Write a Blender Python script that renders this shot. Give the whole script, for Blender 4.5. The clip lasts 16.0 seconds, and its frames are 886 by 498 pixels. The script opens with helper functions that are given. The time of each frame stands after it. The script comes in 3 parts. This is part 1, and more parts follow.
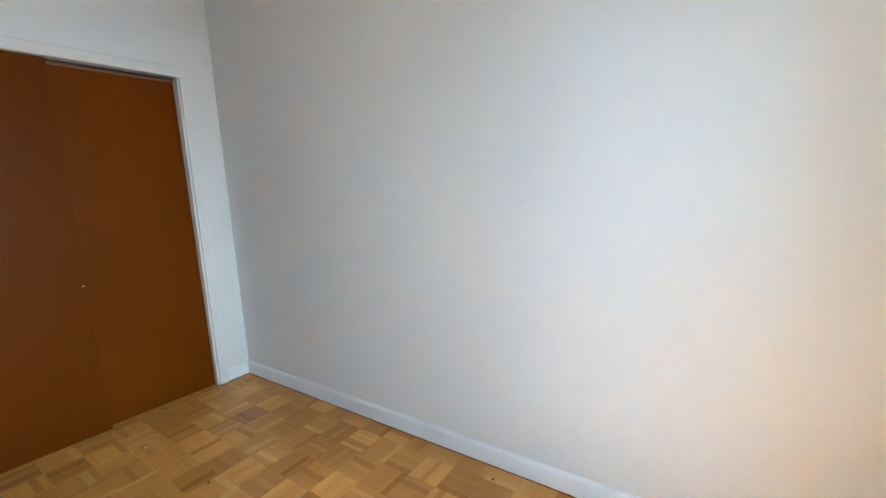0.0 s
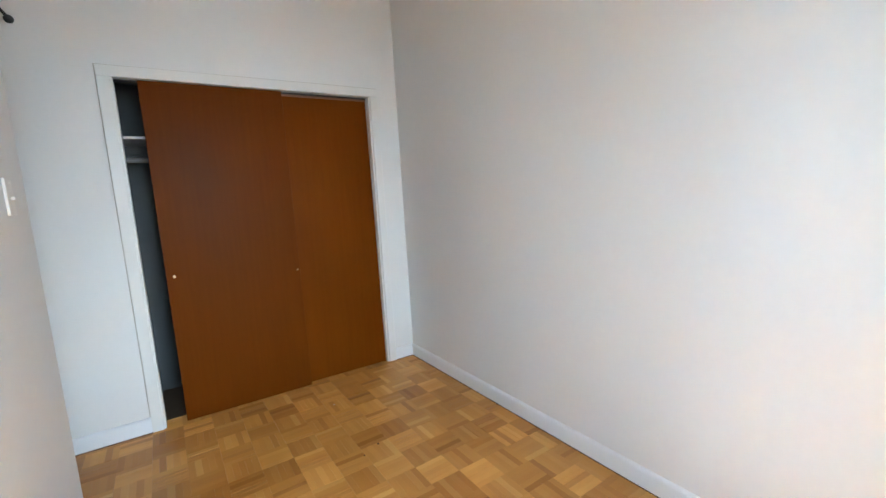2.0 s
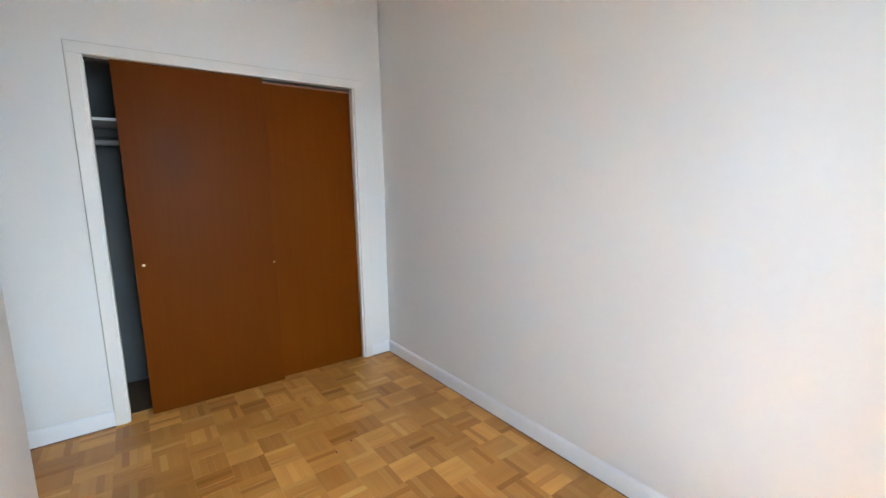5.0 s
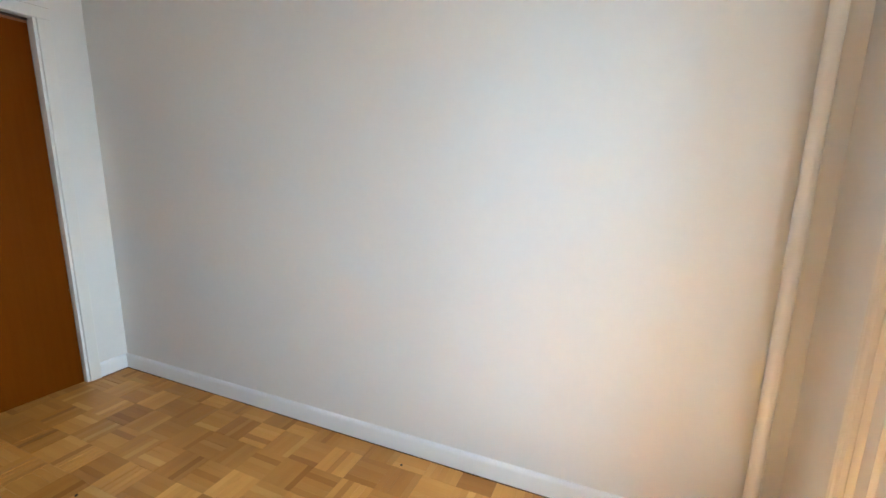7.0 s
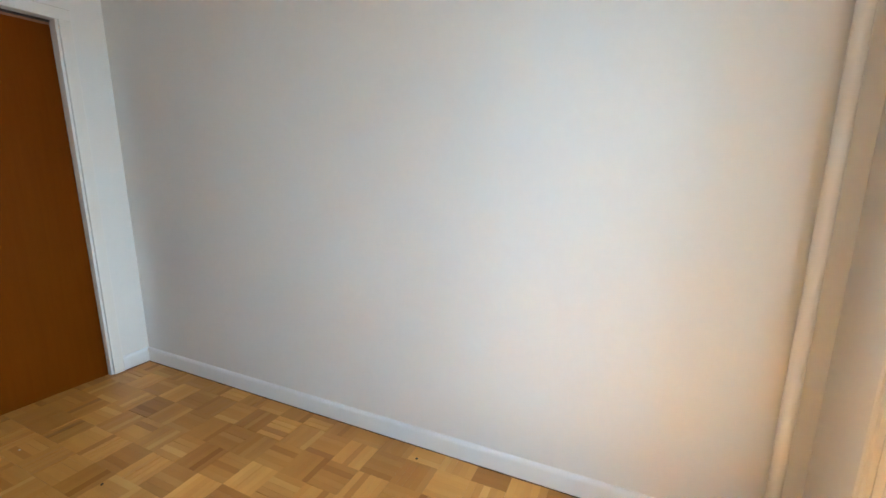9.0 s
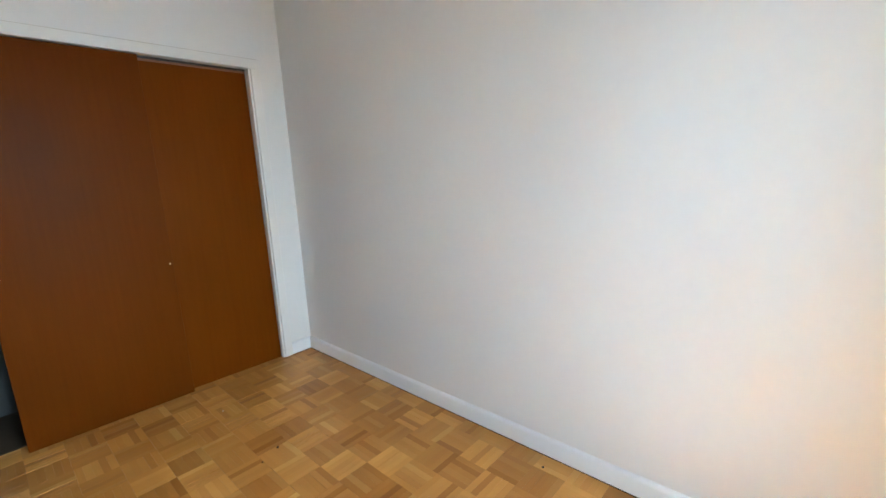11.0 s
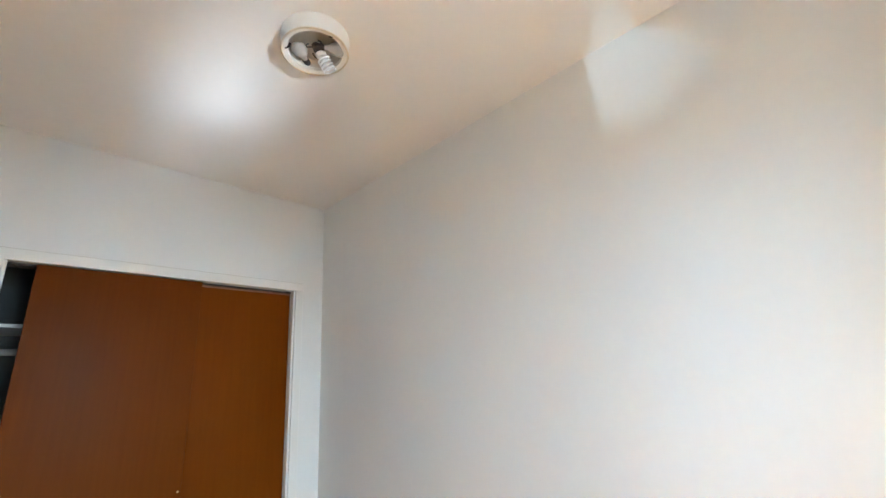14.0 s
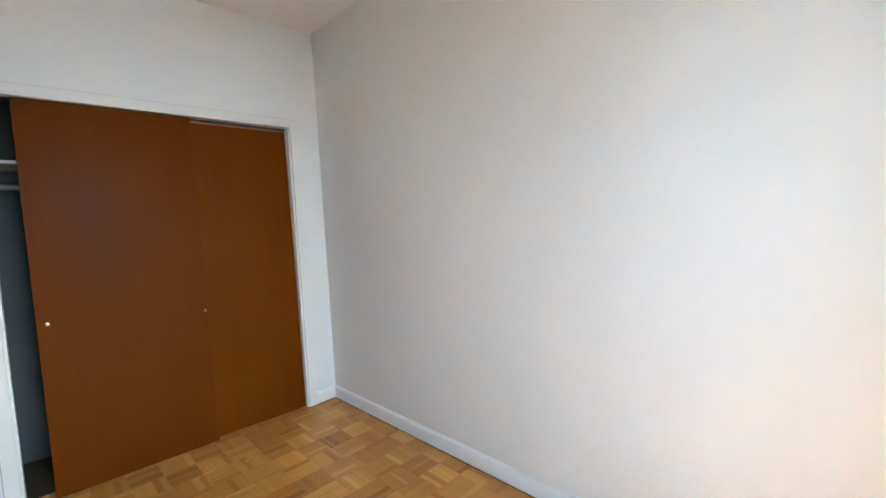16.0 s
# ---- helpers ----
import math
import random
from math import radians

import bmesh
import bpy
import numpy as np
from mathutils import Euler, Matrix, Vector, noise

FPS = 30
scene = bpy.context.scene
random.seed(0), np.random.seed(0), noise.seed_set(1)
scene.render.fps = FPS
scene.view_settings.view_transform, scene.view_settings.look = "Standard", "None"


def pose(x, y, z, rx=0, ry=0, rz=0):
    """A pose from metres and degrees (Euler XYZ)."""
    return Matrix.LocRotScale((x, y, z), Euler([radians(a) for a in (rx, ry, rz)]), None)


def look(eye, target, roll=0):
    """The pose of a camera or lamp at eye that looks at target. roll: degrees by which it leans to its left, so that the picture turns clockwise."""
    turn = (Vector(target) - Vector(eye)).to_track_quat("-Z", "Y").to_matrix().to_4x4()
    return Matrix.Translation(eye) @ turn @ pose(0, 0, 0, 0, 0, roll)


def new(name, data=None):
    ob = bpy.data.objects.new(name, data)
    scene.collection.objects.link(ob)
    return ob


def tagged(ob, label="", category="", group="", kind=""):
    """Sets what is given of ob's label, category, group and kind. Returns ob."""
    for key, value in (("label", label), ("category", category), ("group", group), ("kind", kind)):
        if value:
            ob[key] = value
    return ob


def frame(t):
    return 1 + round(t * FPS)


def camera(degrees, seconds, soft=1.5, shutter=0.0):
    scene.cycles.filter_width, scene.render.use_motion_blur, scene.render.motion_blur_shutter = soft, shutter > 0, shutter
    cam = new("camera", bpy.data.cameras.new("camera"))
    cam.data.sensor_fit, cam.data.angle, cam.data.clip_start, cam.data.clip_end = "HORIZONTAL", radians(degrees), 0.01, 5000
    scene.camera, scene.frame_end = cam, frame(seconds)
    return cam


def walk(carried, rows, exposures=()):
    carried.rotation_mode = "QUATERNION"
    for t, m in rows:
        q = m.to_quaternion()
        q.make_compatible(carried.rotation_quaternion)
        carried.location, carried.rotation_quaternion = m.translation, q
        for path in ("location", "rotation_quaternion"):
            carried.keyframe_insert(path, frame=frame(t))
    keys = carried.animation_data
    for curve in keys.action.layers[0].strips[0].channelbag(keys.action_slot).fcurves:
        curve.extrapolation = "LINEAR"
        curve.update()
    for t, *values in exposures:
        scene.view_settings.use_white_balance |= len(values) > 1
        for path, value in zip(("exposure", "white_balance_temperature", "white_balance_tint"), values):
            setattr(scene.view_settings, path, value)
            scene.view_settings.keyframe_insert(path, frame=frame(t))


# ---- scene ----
cam = camera(92.7, 16.0, soft=1.5)
PATH = [
    (0, (-1.560, -2.900, 1.291), (0.053, -1.756, 0.991), -2.89),
    (0.5, (-1.552, -2.925, 1.297), (-0.084, -1.602, 0.988), -3.65),
    (1, (-1.544, -2.943, 1.331), (-0.210, -1.487, 1.012), -3.29),
    (1.5, (-1.581, -2.953, 1.308), (-0.364, -1.392, 1.020), -3.54),
    (2, (-1.600, -2.948, 1.328), (-0.507, -1.295, 1.052), -3.26),
    (2.5, (-1.608, -2.961, 1.319), (-0.642, -1.227, 1.074), -3.19),
    (3, (-1.607, -2.978, 1.310), (-0.791, -1.163, 1.104), -2.88),
    (3.2, (-1.613, -2.982, 1.293), (-0.831, -1.151, 1.105), -2.85),
    (3.6, (-1.611, -2.977, 1.296), (-0.853, -1.135, 1.117), -2.60),
    (4, (-1.605, -2.966, 1.305), (-0.779, -1.155, 1.106), -2.19),
    (4.4, (-1.598, -2.952, 1.316), (-0.647, -1.209, 1.079), -1.68),
    (4.8, (-1.592, -2.940, 1.326), (-0.494, -1.291, 1.048), -1.16),
    (5.3, (-1.588, -2.933, 1.332), (-0.324, -1.415, 1.016), -0.61),
    (5.5, (-1.580, -2.922, 1.329), (-0.252, -1.462, 1.002), -0.17),
    (6, (-1.566, -2.910, 1.314), (-0.069, -1.632, 0.958), 0.05),
    (6.5, (-1.562, -2.895, 1.325), (0.100, -1.851, 0.937), 0.54),
    (7, (-1.565, -2.869, 1.315), (0.244, -2.106, 0.935), 1.10),
    (7.5, (-1.554, -2.856, 1.325), (0.326, -2.292, 0.938), 1.35),
    (8, (-1.545, -2.863, 1.331), (0.339, -2.322, 0.935), 1.05),
    (8.5, (-1.559, -2.858, 1.317), (0.290, -2.208, 0.919), 1.11),
    (9, (-1.563, -2.866, 1.308), (0.217, -2.046, 0.908), 0.46),
    (9.5, (-1.574, -2.883, 1.325), (0.116, -1.894, 0.919), -0.38),
    (10, (-1.574, -2.887, 1.325), (0.025, -1.756, 0.919), -1.30),
    (10.4, (-1.577, -2.887, 1.327), (-0.041, -1.672, 0.924), -1.88),
    (10.8, (-1.586, -2.889, 1.334), (-0.109, -1.599, 0.941), -2.41),
    (11.2, (-1.597, -2.891, 1.342), (-0.168, -1.539, 0.980), -2.86),
    (11.6, (-1.608, -2.893, 1.349), (-0.209, -1.495, 1.047), -3.20),
    (12, (-1.615, -2.894, 1.355), (-0.224, -1.472, 1.151), -3.39),
    (12.3, (-1.617, -2.894, 1.356), (-0.214, -1.473, 1.258), -3.42),
    (12.5, (-1.627, -2.896, 1.349), (-0.204, -1.491, 1.360), -2.93),
    (13, (-1.668, -2.885, 1.326), (-0.231, -1.520, 1.587), -3.06),
    (13.5, (-1.684, -2.887, 1.335), (-0.267, -1.551, 1.792), -3.49),
    (14, (-1.687, -2.887, 1.327), (-0.293, -1.583, 1.925), -3.80),
    (14.5, (-1.682, -2.888, 1.313), (-0.300, -1.590, 1.950), -3.70),
    (15, (-1.664, -2.887, 1.306), (-0.273, -1.527, 1.767), -3.10),
    (15.5, (-1.607, -2.911, 1.307), (-0.222, -1.480, 1.485), -2.80),
    (16, (-1.614, -2.906, 1.332), (-0.215, -1.484, 1.193), -2.93),
]
EXPOSURES = [(0, 3.24, 5265, -2), (1.5, 3.39, 5505, 1), (3.2, 3.46, 5595, 2), (5.3, 3.41, 5605, 3), (6.4, 3.32, 5585, 3), (7.0, 3.23, 5615, 0),
             (7.6, 3.07, 5765, -1), (8.2, 3.01, 6315, 1), (8.7, 3.1, 5975, 0), (9.0, 3.18, 5575, -1), (10.2, 3.27, 5515, 0), (12.5, 3.42, 5615, 0), (14.5, 3.47, 5615, 0), (16, 3.42, 5515, 1)]
walk(cam, [(t, look(eye, target, roll)) for t, eye, target, roll in PATH], EXPOSURES)

# ---- plan: long wall x = 0, closet wall y = 0, metres ----
CEIL = 2.733
WEST = -1.98          # side wall with the light switch
SOUTH = -3.435        # window wall
PASS_Y = -0.89        # the side wall ends here; a passage follows
PASS_TOP = 2.39
OPEN_L, OPEN_R, OPEN_T = -1.731, -0.222, 2.03
WIN_L, WIN_R, WIN_B, WIN_T = -1.72, -0.557, 0.42, 2.12

# ---- daylight ----
world = bpy.data.worlds.new("sky")
scene.world = world
world.use_nodes = True
wn = world.node_tree
sky = wn.nodes.new("ShaderNodeTexSky")
sky.sky_type = 'NISHITA'
sky.sun_disc = False
sky.sun_elevation = radians(68.2)
sky.sun_rotation = radians(180)
wn.links.new(sky.outputs[0], wn.nodes["Background"].inputs[0])
wn.nodes["Background"].inputs[1].default_value = 0.055

sun = new("sun", bpy.data.lights.new("sun", 'SUN'))
sun.data.energy = 5.0
sun.data.angle = radians(0.5)
sun.data.color = (1.0, 0.955, 0.85)
sun.matrix_world = look((-1.0, -6.4, 8.0), (-1.0, -3.2, 0.0))


def daylight(name, eye, target, wide, high, energy, color):
    """The light of the sky or of the sunlit yard that falls in through the window."""
    d = new(name, bpy.data.lights.new(name, 'AREA'))
    d.data.shape = 'RECTANGLE'
    d.data.size, d.data.size_y = wide, high
    d.data.energy, d.data.color = energy, color
    d.matrix_world = look(eye, target)


daylight("yard_light", (-1.0, -12.0, 3.25), (-1.14, SOUTH, 1.3), 6.8, 5.4, 166, (0.82, 0.92, 1.0))
daylight("sky_light", (-7.9, -10.9, 4.1), (-1.14, SOUTH, 1.3), 5.6, 6.8, 94, (0.50, 0.75, 1.0))


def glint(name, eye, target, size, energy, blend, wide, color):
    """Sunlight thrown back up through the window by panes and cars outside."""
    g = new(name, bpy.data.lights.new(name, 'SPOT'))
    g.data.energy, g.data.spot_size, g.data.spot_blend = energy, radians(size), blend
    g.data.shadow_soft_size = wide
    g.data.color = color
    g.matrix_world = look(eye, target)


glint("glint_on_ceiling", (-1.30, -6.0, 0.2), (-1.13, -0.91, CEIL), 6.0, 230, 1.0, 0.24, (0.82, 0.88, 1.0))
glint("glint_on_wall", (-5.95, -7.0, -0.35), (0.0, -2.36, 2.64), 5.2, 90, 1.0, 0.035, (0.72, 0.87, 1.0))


# ---- materials ----
def mat(name, base, rough=0.5, metal=0.0, spec=0.5):
    m = bpy.data.materials.new(name)
    m.use_nodes = True
    b = m.node_tree.nodes["Principled BSDF"]
    b.inputs["Base Color"].default_value = (*base, 1)
    b.inputs["Roughness"].default_value = rough
    b.inputs["Metallic"].default_value = metal
    b.inputs["Specular IOR Level"].default_value = spec
    return m, m.node_tree.nodes, m.node_tree.links, b


def coords(n, l, scale=(1, 1, 1), generated=False):
    tc = n.new("ShaderNodeTexCoord")
    mp = n.new("ShaderNodeMapping")
    mp.inputs["Scale"].default_value = scale
    l.new(tc.outputs["Generated" if generated else "Object"], mp.inputs[0])
    return mp.outputs[0]


def noise_tex(n, l, vec, scale, detail=4.0, rough=0.5):
    t = n.new("ShaderNodeTexNoise")
    t.inputs["Scale"].default_value = scale
    t.inputs["Detail"].default_value = detail
    t.inputs["Roughness"].default_value = rough
    l.new(vec, t.inputs["Vector"])
    return t.outputs[0]


def ramp(n, l, fac, stops):
    r = n.new("ShaderNodeValToRGB")
    e = r.color_ramp.elements
    while len(e) < len(stops):
        e.new(0.5)
    for k, (p, c) in zip(e, stops):
        k.position, k.color = p, (*c, 1)
    l.new(fac, r.inputs[0])
    return r.outputs[0]


def mixed(n, l, a, b, fac, mode='MULTIPLY'):
    m = n.new("ShaderNodeMix")
    m.data_type, m.blend_type = 'RGBA', mode
    for s, v in ((m.inputs[0], fac), (m.inputs[6], a), (m.inputs[7], b)):
        if isinstance(v, bpy.types.NodeSocket):
            l.new(v, s)
        elif isinstance(v, tuple):
            s.default_value = (*v, 1)
        else:
            s.default_value = v
    return m.outputs[2]


def bumped(n, l, b, height, strength, distance):
    k = n.new("ShaderNodeBump")
    k.inputs["Strength"].default_value = strength
    k.inputs["Distance"].default_value = distance
    l.new(height, k.inputs["Height"])
    l.new(k.outputs[0], b.inputs["Normal"])


def paint(name, base, rough, grain=0.35, uneven=0.05, spec=0.35):
    """Rolled wall paint: faint stains, roller stipple and a slightly uneven plaster below."""
    m, n, l, b = mat(name, base, rough, 0, spec)
    v = coords(n, l)
    lo = tuple(c * (1 - uneven) for c in base)
    blotch = ramp(n, l, noise_tex(n, l, v, 1.3, 5, 0.55), [(0.3, lo), (0.7, base)])
    fine = ramp(n, l, noise_tex(n, l, v, 34, 3), [(0.3, (0.987, 0.987, 0.987)), (0.7, (1, 1, 1))])
    l.new(mixed(n, l, blotch, fine, 1.0), b.inputs["Base Color"])
    stipple = noise_tex(n, l, v, 260, 2)
    wave = noise_tex(n, l, v, 2.2, 2)
    add = n.new("ShaderNodeMath")
    add.operation = 'MULTIPLY_ADD'
    l.new(wave, add.inputs[0])
    add.inputs[1].default_value = 9.0
    l.new(stipple, add.inputs[2])
    bumped(n, l, b, add.outputs[0], grain, 0.0012)
    return m


WALL = paint("wall_paint", (0.79, 0.78, 0.76), 0.6, 0.16, 0.03)
CEILING = paint("ceiling_paint", (0.86, 0.83, 0.79), 0.7, 0.12, 0.03)
TRIM = paint("trim_paint", (0.84, 0.85, 0.87), 0.30, 0.12, 0.07, 0.5)
# Likely white like TRIM; greyed and blued here to hold dimmer, cooler light.
JAMB = paint("jamb_dimmed_paint", (0.50, 0.54, 0.60), 0.4, 0.12, 0.08, 0.4)
CASING = paint("casing_paint", (0.80, 0.785, 0.75), 0.4, 0.12, 0.06, 0.5)
# Much darker than grey-white walls: the closet's shade is put into this colour.
CLOSET_SHADE = paint("closet_shade_paint", (0.12, 0.127, 0.126), 0.65, 0.3, 0.12)
PIPE = paint("pipe_paint", (0.80, 0.77, 0.72), 0.38, 0.25, 0.10, 0.5)
PLATE = paint("plate_plastic", (0.82, 0.80, 0.76), 0.3, 0.03, 0.04, 0.5)


def veneer(name, dark, mid, light, rough):
    """Stained plywood veneer with upright grain."""
    m, n, l, b = mat(name, mid, rough, 0, 0.042)
    v = coords(n, l, (9, 9, 0.42))
    grain = noise_tex(n, l, v, 5.0, 8, 0.62)
    fine = noise_tex(n, l, coords(n, l, (60, 60, 1.6)), 7.0, 4, 0.6)
    broad = noise_tex(n, l, coords(n, l, (1.0, 1.0, 0.6)), 1.6, 3)
    col = ramp(n, l, grain, [(0.30, dark), (0.52, mid), (0.78, light)])
    col = mixed(n, l, col, ramp(n, l, fine, [(0.35, (0.988, 0.986, 0.986)), (0.62, (1, 1, 1))]), 1.0)
    col = mixed(n, l, col, ramp(n, l, broad, [(0.35, (0.84, 0.84, 0.86)), (0.65, (1, 1, 1))]), 1.0)
    l.new(col, b.inputs["Base Color"])
    rr = ramp(n, l, broad, [(0.3, (rough - 0.06,) * 3), (0.7, (rough + 0.07,) * 3)])
    l.new(rr, b.inputs["Roughness"])
    bumped(n, l, b, fine, 0.05, 0.0005)
    return m


DOOR_FRONT = veneer("door_veneer_front", (0.124, 0.0290, 0.0010), (0.132, 0.0318, 0.0012), (0.140, 0.0345, 0.0014), 0.38)
DOOR_BACK = veneer("door_veneer_back", (0.142, 0.0335, 0.0008), (0.150, 0.0365, 0.0010), (0.158, 0.0395, 0.0012), 0.38)


def oak(name):
    """Varnished oak fingers; every finger has its own tone."""
    m, n, l, b = mat(name, (0.42, 0.24, 0.08), 0.34, 0, 0.35)
    geo = n.new("ShaderNodeNewGeometry")
    info = n.new("ShaderNodeObjectInfo")
    shuffle = n.new("ShaderNodeMath")
    shuffle.operation = 'MULTIPLY_ADD'
    l.new(info.outputs["Random"], shuffle.inputs[0])
    shuffle.inputs[1].default_value = 41.7
    l.new(geo.outputs["Random Per Island"], shuffle.inputs[2])
    fract = n.new("ShaderNodeMath")
    fract.operation = 'FRACT'
    l.new(shuffle.outputs[0], fract.inputs[0])
    tone = ramp(n, l, fract.outputs[0],
                [(0.0, (0.46, 0.195, 0.040)), (0.07, (0.55, 0.250, 0.053)), (0.13, (0.640, 0.307, 0.070)), (0.5, (0.670, 0.329, 0.077)), (0.88, (0.690, 0.347, 0.086)), (0.94, (0.73, 0.385, 0.105)), (1.0, (0.80, 0.460, 0.145))])
    block = ramp(n, l, info.outputs["Random"], [(0.0, (0.66, 0.58, 0.47)), (0.3, (0.81, 0.77, 0.70)), (0.7, (0.97, 0.96, 0.94)), (1.0, (1.12, 1.15, 1.20))])
    col = mixed(n, l, tone, block, 1.0)
    tc = n.new("ShaderNodeTexCoord")
    off = n.new("ShaderNodeVectorMath")
    off.operation = 'MULTIPLY_ADD'
    l.new(info.outputs["Random"], off.inputs[0])
    off.inputs[1].default_value = (37, 53, 0)
    l.new(tc.outputs["Object"], off.inputs[2])
    mp = n.new("ShaderNodeMapping")
    mp.inputs["Scale"].default_value = (9, 130, 20)
    l.new(off.outputs[0], mp.inputs[0])
    grain = noise_tex(n, l, mp.outputs[0], 1.0, 6, 0.65)
    col = mixed(n, l, col, ramp(n, l, grain, [(0.32, (0.82, 0.79, 0.74)), (0.55, (1, 1, 1))]), 0.22)
    wear = n.new("ShaderNodeNewGeometry")
    big = noise_tex(n, l, wear.outputs["Position"], 2.3, 4)
    col = mixed(n, l, col, ramp(n, l, big, [(0.35, (0.84, 0.81, 0.76)), (0.62, (1, 1, 1))]), 1.0)
    l.new(col, b.inputs["Base Color"])
    l.new(ramp(n, l, big, [(0.3, (0.30,) * 3), (0.7, (0.46,) * 3)]), b.inputs["Roughness"])
    bumped(n, l, b, grain, 0.28, 0.0008)
    return m


OAK = oak("oak_parquet")
GROUT, *_ = mat("parquet_joint", (0.34, 0.17, 0.055), 0.7)
BRASS, bn, bl, bb = mat("brass", (0.62, 0.46, 0.27), 0.36, 1.0)
bl.new(ramp(bn, bl, noise_tex(bn, bl, coords(bn, bl), 40, 3), [(0.3, (0.22,) * 3), (0.7, (0.42,) * 3)]), bb.inputs["Roughness"])
STEEL, sn, sl, sb = mat("reflector_steel", (0.62, 0.56, 0.48), 0.4, 1.0)
sl.new(ramp(sn, sl, noise_tex(sn, sl, coords(sn, sl), 25, 4), [(0.3, (0.36,) * 3), (0.7, (0.62,) * 3)]), sb.inputs["Roughness"])
RIM, *_ = mat("tarnished_pale_brass", (0.72, 0.64, 0.50), 0.42, 0.7)
# Near black, so the track also paints the shaded gap over the doors.
TRACK, *_ = mat("track_gap_shade", (0.03, 0.022, 0.018), 0.6)
EDGE_BAND, *_ = mat("door_edge_band", (0.24, 0.105, 0.055), 0.4)
CASING_LINE = paint("casing_shadow_line", (0.56, 0.51, 0.44), 0.8, 0.3, 0.30)
BLACK, *_ = mat("black_plastic", (0.012, 0.011, 0.010), 0.45)
WIRE, *_ = mat("dark_wire", (0.035, 0.022, 0.016), 0.5)
BRONZE, *_ = mat("bronze_aluminium", (0.035, 0.025, 0.020), 0.4, 0.3)
CERAMIC, *_ = mat("ceramic", (0.80, 0.75, 0.66), 0.35)
BULB, *_ = mat("dusty_bulb_glass", (0.40, 0.36, 0.32), 0.10)
LAMP_GLASS, *_ = mat("frosted_bulb_glass", (0.86, 0.86, 0.84), 0.22)
# Dark tones paint the shadow of the baseboard gap together with its dirt.
SEAM, en, el, eb = mat("gap_shade_dirt", (0.05, 0.028, 0.015), 0.9)
el.new(ramp(en, el, noise_tex(en, el, coords(en, el), 7, 5, 0.7), [(0.38, (0.018, 0.010, 0.008)), (0.60, (0.22, 0.13, 0.07))]), eb.inputs["Base Color"])
# Unseen sill; dark brown added to limit sunlight bounced onto the jamb.
SILL = paint("dark_sill", (0.30, 0.165, 0.07), 0.4, 0.2, 0.15, 0.4)
TAN = paint("tan_vinyl", (0.52, 0.40, 0.27), 0.5, 0.1, 0.1)
ROD = paint("rod_paint", (0.30, 0.30, 0.29), 0.45, 0.1, 0.15)
CLOSET_FLOOR_SHADE = paint("closet_floor_shade", (0.10, 0.068, 0.042), 0.7, 0.3, 0.3)
BRICK = paint("outside_brick", (0.32, 0.24, 0.18), 0.85, 0.6, 0.25)
ASPHALT = paint("outside_ground", (0.34, 0.325, 0.30), 0.9, 0.6, 0.2)
SPECK, *_ = mat("plaster_crumb", (0.8, 0.79, 0.76), 0.8)
DARKSPECK, *_ = mat("dark_debris", (0.03, 0.02, 0.015), 0.8)
GLASS = bpy.data.materials.new("window_glass")
GLASS.use_nodes = True
gb = GLASS.node_tree.nodes["Principled BSDF"]
gb.inputs["Transmission Weight"].default_value = 1.0
gb.inputs["Roughness"].default_value = 0.0
gb.inputs["IOR"].default_value = 1.45


# ---- mesh helpers ----
def box(bm, x0, x1, y0, y1, z0, z1, bevel=0.0, seg=2):
    r = bmesh.ops.create_cube(bm, size=1)
    for v in r["verts"]:
        v.co = Vector((x0 + (v.co.x + 0.5) * (x1 - x0), y0 + (v.co.y + 0.5) * (y1 - y0), z0 + (v.co.z + 0.5) * (z1 - z0)))
    if bevel:
        edges = list({e for v in r["verts"] for e in v.link_edges})
        bmesh.ops.bevel(bm, geom=edges, offset=bevel, segments=seg, profile=0.5, affect='EDGES')


def boxes(*rows, bevel=0.0):
    bm = bmesh.new()
    for row in rows:
        box(bm, *row, bevel=bevel)
    return bm


def lathe(bm, profile, centre=(0, 0, 0), seg=40, m=None):
    """Turns a profile of (radius, height) round z."""
    made = []
    for r, z in profile:
        made.append([bm.verts.new(Vector(centre) + Vector((r * math.cos(2 * math.pi * k / seg), r * math.sin(2 * math.pi * k / seg), z))) for k in range(seg)])
    for a, b in zip(made, made[1:]):
        for k in range(seg):
            bm.faces.new((a[k], a[(k + 1) % seg], b[(k + 1) % seg], b[k]))
    if m is not None:
        bmesh.ops.transform(bm, matrix=m, verts=[v for ring in made for v in ring])
    return made


def tube(bm, path, radius, seg=10):
    """A round bar along a list of points."""
    pts = [Vector(p) for p in path]
    rings = []
    for i, p in enumerate(pts):
        d = (pts[min(i + 1, len(pts) - 1)] - pts[max(i - 1, 0)]).normalized()
        a = d.orthogonal().normalized() if i == 0 else (rings_axis - d * rings_axis.dot(d)).normalized()
        rings_axis = a
        b = d.cross(a)
        rr = radius(i / (len(pts) - 1)) if callable(radius) else radius
        rings.append([bm.verts.new(p + rr * (a * math.cos(2 * math.pi * k / seg) + b * math.sin(2 * math.pi * k / seg))) for k in range(seg)])
    for r0, r1 in zip(rings, rings[1:]):
        for k in range(seg):
            bm.faces.new((r0[k], r0[(k + 1) % seg], r1[(k + 1) % seg], r1[k]))
    bm.faces.new(rings[0][::-1])
    bm.faces.new(rings[-1])


